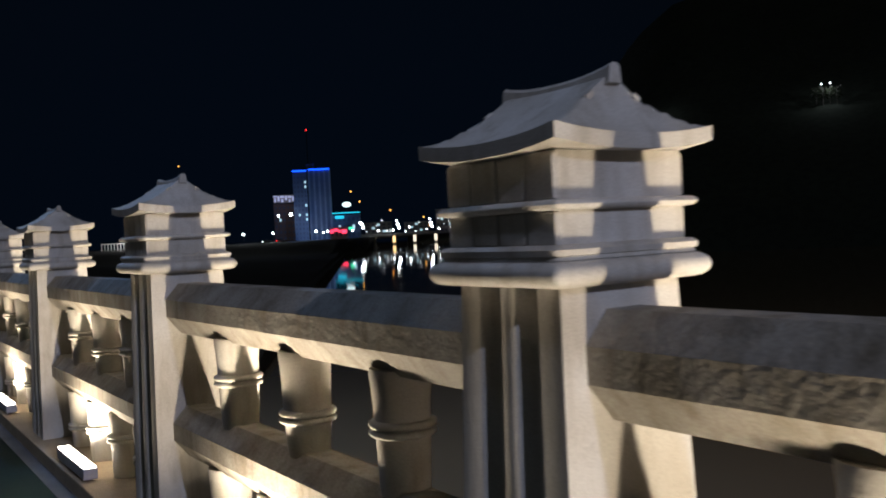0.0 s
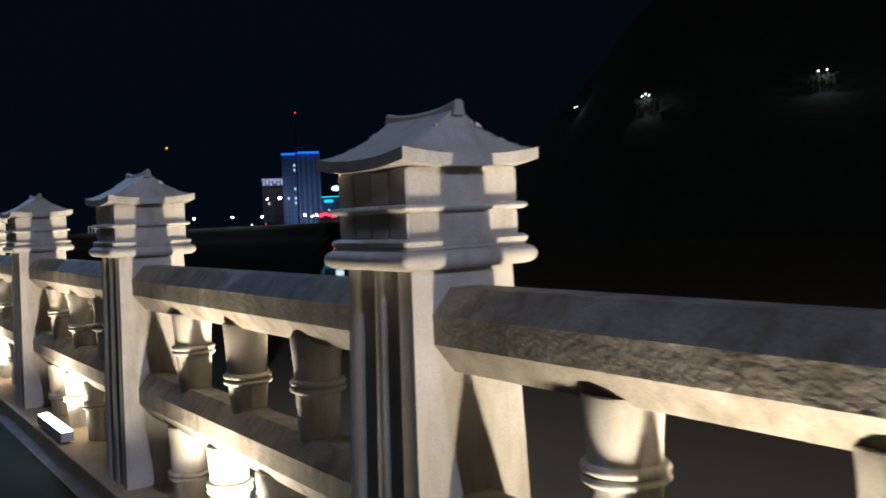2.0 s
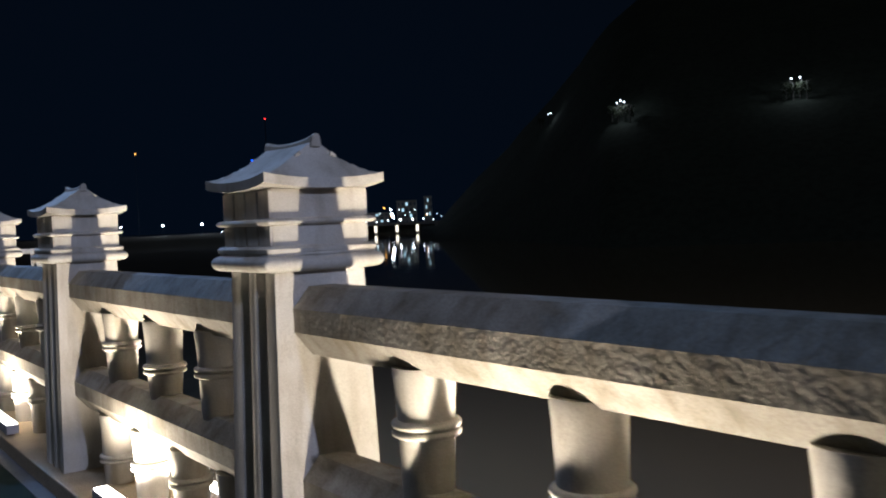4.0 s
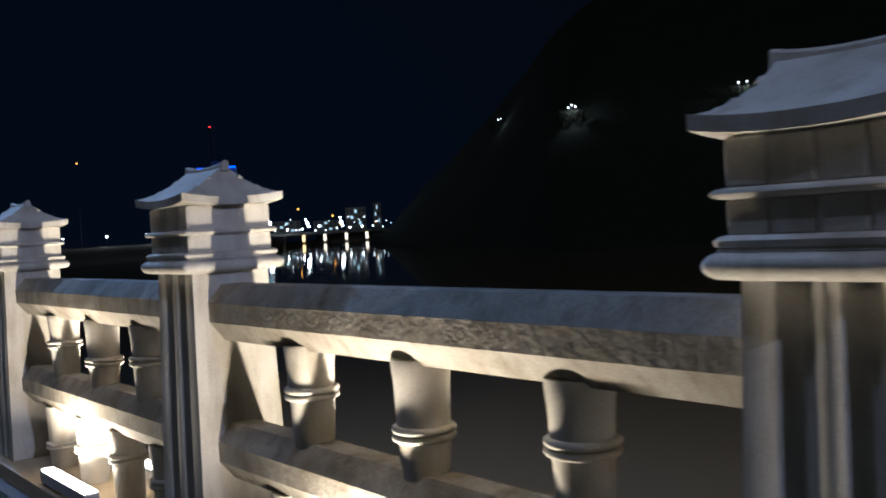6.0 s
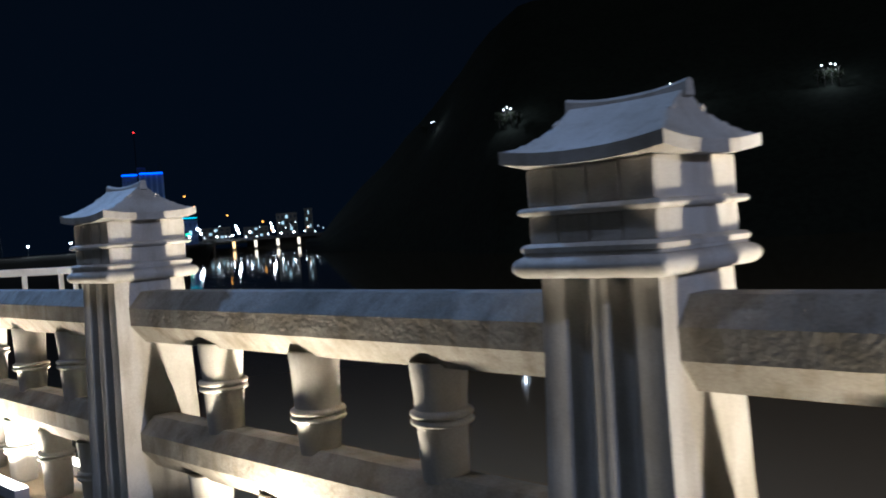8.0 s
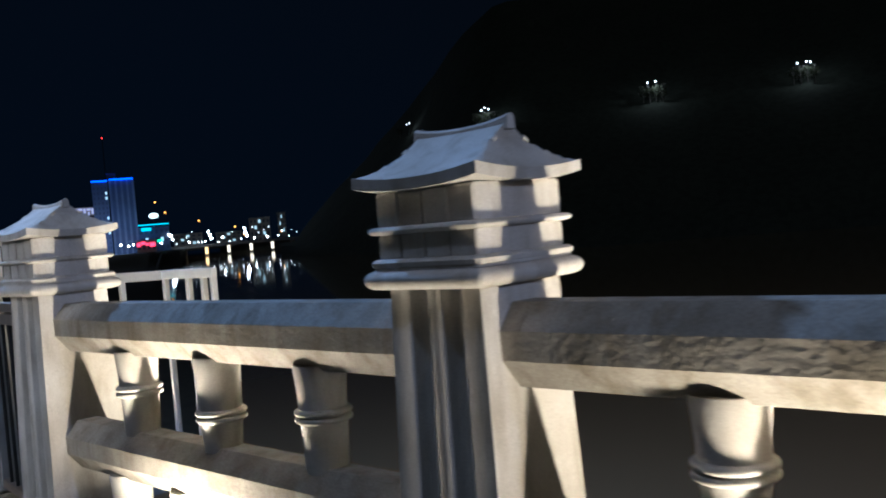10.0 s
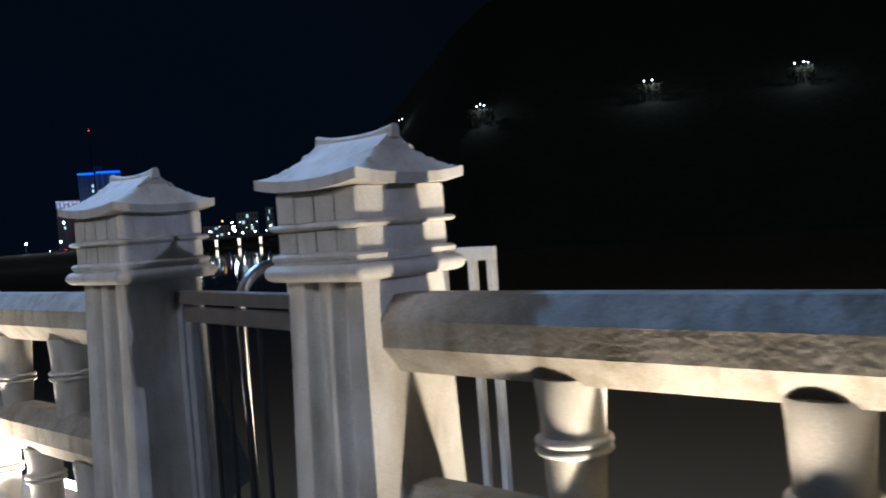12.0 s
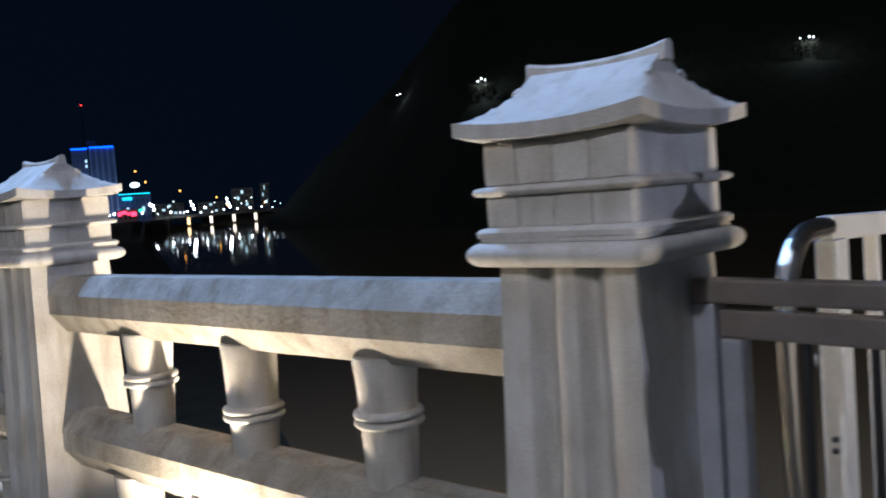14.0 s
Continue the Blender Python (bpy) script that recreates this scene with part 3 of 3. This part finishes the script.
part("sign_post", tube([(0.6, 0.2, 15.5), (0.6, 0.2, 20.6)], 0.2, 6), DARK_STEEL, cafe)
shop = building(27.75, 560, 11.0, 6, GROUND, 7.5, FACADE_PALE, "low shop with red signs by the river road", 1, 4, (), (0.6, 0.5), "shop")
for x1, x2, z1, z2 in ((-5.2, -3.4, 3.6, 5.6), (-3.0, -0.6, 4.6, 6.2), (-0.2, 1.2, 4.0, 5.2), (1.8, 4.8, 3.2, 5.4)):
    part("sign", box(x1, x2, -0.5, -0.15, z1, z2), PINKRED_GLOW, shop, "red lit sign")
part("sign", box(6.2, 9.0, -0.5, -0.15, 5.4, 6.8), GREEN_GLOW, shop, "green lit sign")

COOL_LABEL, WARM_LABEL = "street lamp with a bright cool white globe", "street lamp with a small orange sodium globe"
for az, el in ((28.50, 2.87), (29.02, 2.21), (30.94, 1.57), (33.04, 1.04)):
    town_lamp(az, el, 800, WARM_GLOW, 1.25, WARM_LABEL)
town_lamp(18.22, 4.87, 450, WARM_GLOW, 0.6, "tall mast lamp with a small orange sodium globe")
for az, el, r in ((19.6, 0.50, 0.68), (21.9, 0.51, 0.72), (23.72, 0.48, 0.72), (17.2, 0.5, 0.5), (14.6, 0.5, 0.5)):
    town_lamp(az, el, 450, COOL_BRIGHT, r, COOL_LABEL)
for az, el, r in ((24.03, 1.57, 0.8), (24.79, 1.60, 1.25), (26.3, 0.47, 0.85), (26.75, 0.38, 0.6), (27.02, 0.44, 0.7), (28.6, 0.40, 0.6), (29.10, 0.86, 0.9), (29.2, 0.78, 1.0), (29.28, 0.55, 0.85)):
    town_lamp(az, el, 590, COOL_BRIGHT, r * 1.2, COOL_LABEL)
for az, el, r, mat in ((29.48, 0.28, 0.45, COOL_GLOW), (30.22, 0.32, 0.6, COOL_BRIGHT), (30.76, 0.27, 0.5, COOL_GLOW), (30.97, 0.26, 0.45, COOL_GLOW), (31.16, 0.30, 0.6, COOL_BRIGHT),
                       (31.40, 0.88, 0.7, COOL_BRIGHT), (31.47, 0.66, 1.1, COOL_BRIGHT), (31.56, 0.44, 0.9, COOL_BRIGHT), (31.95, 0.18, 0.6, COOL_GLOW), (32.2, 0.45, 0.7, COOL_BRIGHT), (32.6, 0.17, 0.5, COOL_GLOW),
                       (33.3, 0.26, 0.6, COOL_GLOW), (33.52, 0.90, 0.65, COOL_BRIGHT), (33.58, 0.64, 1.15, COOL_BRIGHT), (33.66, 0.42, 0.9, COOL_BRIGHT), (34.1, 0.25, 0.65, COOL_BRIGHT), (34.87, 0.27, 0.65, COOL_BRIGHT),
                       (35.55, 0.28, 0.6, COOL_GLOW), (35.8, 0.55, 0.6, COOL_GLOW), (36.2, 0.20, 0.45, COOL_GLOW), (36.7, 0.40, 0.4, COOL_DIM), (37.5, 0.75, 0.4, COOL_DIM)):
    town_lamp(az, el, 600, mat, r * 1.2, COOL_LABEL, 1.9, "lamps of the far bridge")
for az, el in ((33.5, 0.5), (35.75, 0.50)):
    town_lamp(az, el, 597, WARM_GLOW, 0.6, WARM_LABEL, 1.9, "lamps of the far bridge")
for az, el, r in ((30.44, 0.94, 0.5), (30.1, 0.62, 0.4), (32.8, 0.72, 0.4), (34.03, 0.91, 0.5), (34.4, 0.55, 0.4), (34.7, 0.70, 0.4), (35.02, 0.87, 0.5), (36.4, 0.55, 0.35)):
    town_lamp(az, el, 640, COOL_GLOW, r, COOL_LABEL)
for az, w, z in ((34.5, 15, 18.5), (35.85, 6, 21), (32.6, 18, 10), (30.2, 20, 11)):
    building(az, 680, w, 10, GROUND, z, FACADE_PALE, "dim low building on the far bank with few lit windows", 4, 5, {(2, 1), (1, 3), (3, 2)})

# river road on the bank, lit by its lamps
road = bmesh.new()
rows = [[road.verts.new(far(az, d, 0.72)) for d in (440, 448)] for az in range(-20, 29)]
for p, q in zip(rows, rows[1:]):
    road.faces.new((p[0], p[1], q[1], q[0]))
bmesh.ops.solidify(road, geom=road.faces[:], thickness=0.2)
tagged(finish("road", road, CONCRETE), "pale concrete river road on the bank", "road", kind="structure")
for az in (19.6, 21.9, 23.75):
    lamp_point("road_light", far(az, 438, 4.2), 2800, (0.85, 0.95, 1.0), 0.4)


def make_car(az, dist, glow, label):
    car = empty("car", (0, 0, 0), label, "car")
    car.matrix_basis = facing(az, dist, 0.75)
    part("body", box(-2.1, 2.1, -0.85, 0.85, 0.30, 0.95, 0.15), FACADE_PALE, car)
    part("cabin", box(-1.3, 1.1, -0.75, 0.75, 0.95, 1.5, 0.2), GLASS_DARK, car)
    for x in (-1.35, 1.35):
        for y in (-0.8, 0.8):
            w = part("wheel", turned([(0.32, -0.1), (0.32, 0.1)], 14), DARK_STEEL, car)
            w.matrix_basis = pose(x, y, 0.32, 90, 0, 0)
    for y in (-0.6, 0.6):
        part("lamp", box(-2.2, -2.0, y - 0.22, y + 0.22, 0.6, 0.85), glow, car, "lit car lamp")
    part("lamp", box(-2.15, -1.7, -0.9, -0.86, 0.58, 0.9), glow, car, "lit car lamp")


make_car(24.2, 430, RED_GLOW, "pale car with red tail lamps on the river road")
make_car(23.35, 425, COOL_GLOW, "pale car with white headlamps on the river road")

# lit railing on the bank
railing = empty("railing", (0, 0, 0), "row of white lit posts with a top rail on the bank", "railing")
railing.matrix_basis = facing(14.7, 438, 0.75)
part("top_rail_bar", box(-9.2, 9.2, -0.16, 0.16, 2.9, 3.2), WHITE_STEEL, railing)
for k in range(14):
    part("post", box(-9.0 + 1.385 * k - 0.14, -9.0 + 1.385 * k + 0.14, -0.14, 0.14, -0.4, 2.899), WHITE_STEEL, railing)
lamp_point("railing_light", far(14.7, 430, 4.5), 3200, (0.95, 0.95, 1.0), 0.4)

# far bridge with lit piers
bridge = empty("far_bridge", (0, 0, 0), "low distant concrete bridge with lit piers", "bridge")
a, b = far(28.9, 606), far(38.2, 594)
run = (b - a).length
along = (b - a).normalized()
bridge.matrix_basis = Matrix.Translation((a.x, a.y, 0)) @ pose(0, 0, 0, 0, 0, math.degrees(math.atan2(b.y - a.y, b.x - a.x)))
part("deck", box(0, run, 0, 9, 0.9, 1.9), CONCRETE, bridge)
part("parapet", box(0, run, -0.2, 0.1, 1.9, 2.6), CONCRETE, bridge)
# the light falling on the piers is put in as glowing slabs
PIER_GOLD, PIER_PALE = glowing("golden_pier_glow", (1.0, 0.66, 0.30), 2.2), glowing("pale_pier_glow", (1.0, 0.88, 0.70), 1.7)
for k, az in enumerate((29.85, 31.15, 32.5, 33.87, 35.17, 36.4)):
    x = (far(az, 600) - a).dot(along)
    pier = part("pier", turned([(1.1, WATER - 1), (1.1, -0.4), (1.6, 0.3), (1.6, 0.9)], 14), CONCRETE, bridge)
    pier.location = (x, 3.0, 0)
    if 0 < k < 5:
        part("pier_glow_slab", box(x - 0.85, x + 0.85, 1.2, 1.6, -3.6, 0.7, 0.1), PIER_GOLD if k == 1 else PIER_PALE, bridge, "glowing slab standing in for the lit pier face")


# ---- lamps and trees on the hill ----
def on_hill(az, el, above):
    """The place on the slope where something that tall shows its top at that elevation."""
    best = None
    for k in range(400):
        v = k / 400
        d = hill_foot(az) + 150 * v
        gap = abs(hill_height(az, v) + above - height(el, d))
        if best is None or gap < best[0]:
            best = (gap, d, v)
    return far(az, best[1], hill_height(az, best[2])), best[1]


def make_tree(h, crown_r, seed):
    random.seed(seed)
    tree = empty("tree", (0, 0, 0), "leafy tree on the dark hillside beside the lamps", "tree", "trees on the hill")
    bm = turned([(0.15, -0.5), (0.12, h * 0.3), (0.08, h * 0.6), (0.03, h * 0.95)], 7)
    for k in range(7):
        a, z = k * 2.4, h * (0.3 + 0.08 * k)
        tube([(0, 0, z), (crown_r * 0.4 * math.cos(a), crown_r * 0.4 * math.sin(a), z + h * 0.12), (crown_r * 0.8 * math.cos(a), crown_r * 0.8 * math.sin(a), z + h * 0.18)], 0.05, 5, bm)
    part("trunk", bm, BARK, tree)
    verts, faces = [], []
    for k in range(190):
        d = Vector((random.gauss(0, 1), random.gauss(0, 1), random.gauss(0, 1))).normalized() * random.uniform(0.45, 1.0)
        c = Vector((d.x * crown_r, d.y * crown_r, h * 0.62 + d.z * h * 0.36))
        if noise.noise(c * 0.9 + Vector((seed, 0, 0))) < -0.12:
            continue
        q = Euler((random.uniform(0, 6.3), random.uniform(0, 6.3), 0)).to_matrix()
        s = random.uniform(0.12, 0.3)
        i = len(verts)
        verts += [c + q @ Vector(p) * s for p in ((-1, -0.5, 0), (0, -0.7, 0.2), (1, 0, 0), (0, 0.7, 0.2))]
        faces.append((i, i + 1, i + 2, i + 3))
    me = bpy.data.meshes.new("crown")
    me.from_pydata(verts, [], faces)
    me.materials.append(LEAF)
    crown = new("crown", me)
    crown.parent = tree
    return tree


trees = [make_tree(4.6, 1.3, 3), make_tree(4.2, 1.5, 8)]
spots = []
HILL_LAMPS = (
    (44.0, 6.46, ((-0.10, 0.0), (0.07, 0.06))),
    (48.65, 6.95, ((-0.22, -0.02), (0.0, 0.10), (0.22, 0.01))),
    (58.9, 7.54, ((-0.25, 0.0), (0.23, 0.03))),
    (67.5, 7.58, ((-0.30, 0.0), (0.20, 0.05), (0.42, -0.02))),
)
for az, el, lamps in HILL_LAMPS:
    for da, de in lamps:
        p, d = on_hill(az + da, el + de, 4.0)
        lamp = empty("hill_lamp", p, "park lamp with a bright white globe on the hillside", "park lamp", "lamps on the hill")
        pole = new("pole", pole_mesh(4.0))
        pole.parent = lamp
        globe = new("globe", bulb_mesh(COOL_GLOW, 0.30))
        globe.location, globe.parent = (0, 0, 4.0), lamp
    p, d = on_hill(az, el, 4.0)
    lamp_point("hill_light", p + Vector((-2.6, -2.2, 3.2)), 150 if az > 45 else 45, (0.80, 0.90, 1.0), 0.3)
    for k in range(4 if az > 45 else 1):
        q, d = on_hill(az - 0.55 + 0.38 * k, el - 0.12 - 0.06 * (k % 2), 4.2)
        spots.append((q, k))
for i, (q, k) in enumerate(spots):
    if i < 2:
        trees[i].location = q
    else:
        copy_thing(trees[i % 2], pose(q.x, q.y, q.z, 0, 0, 70 * i))
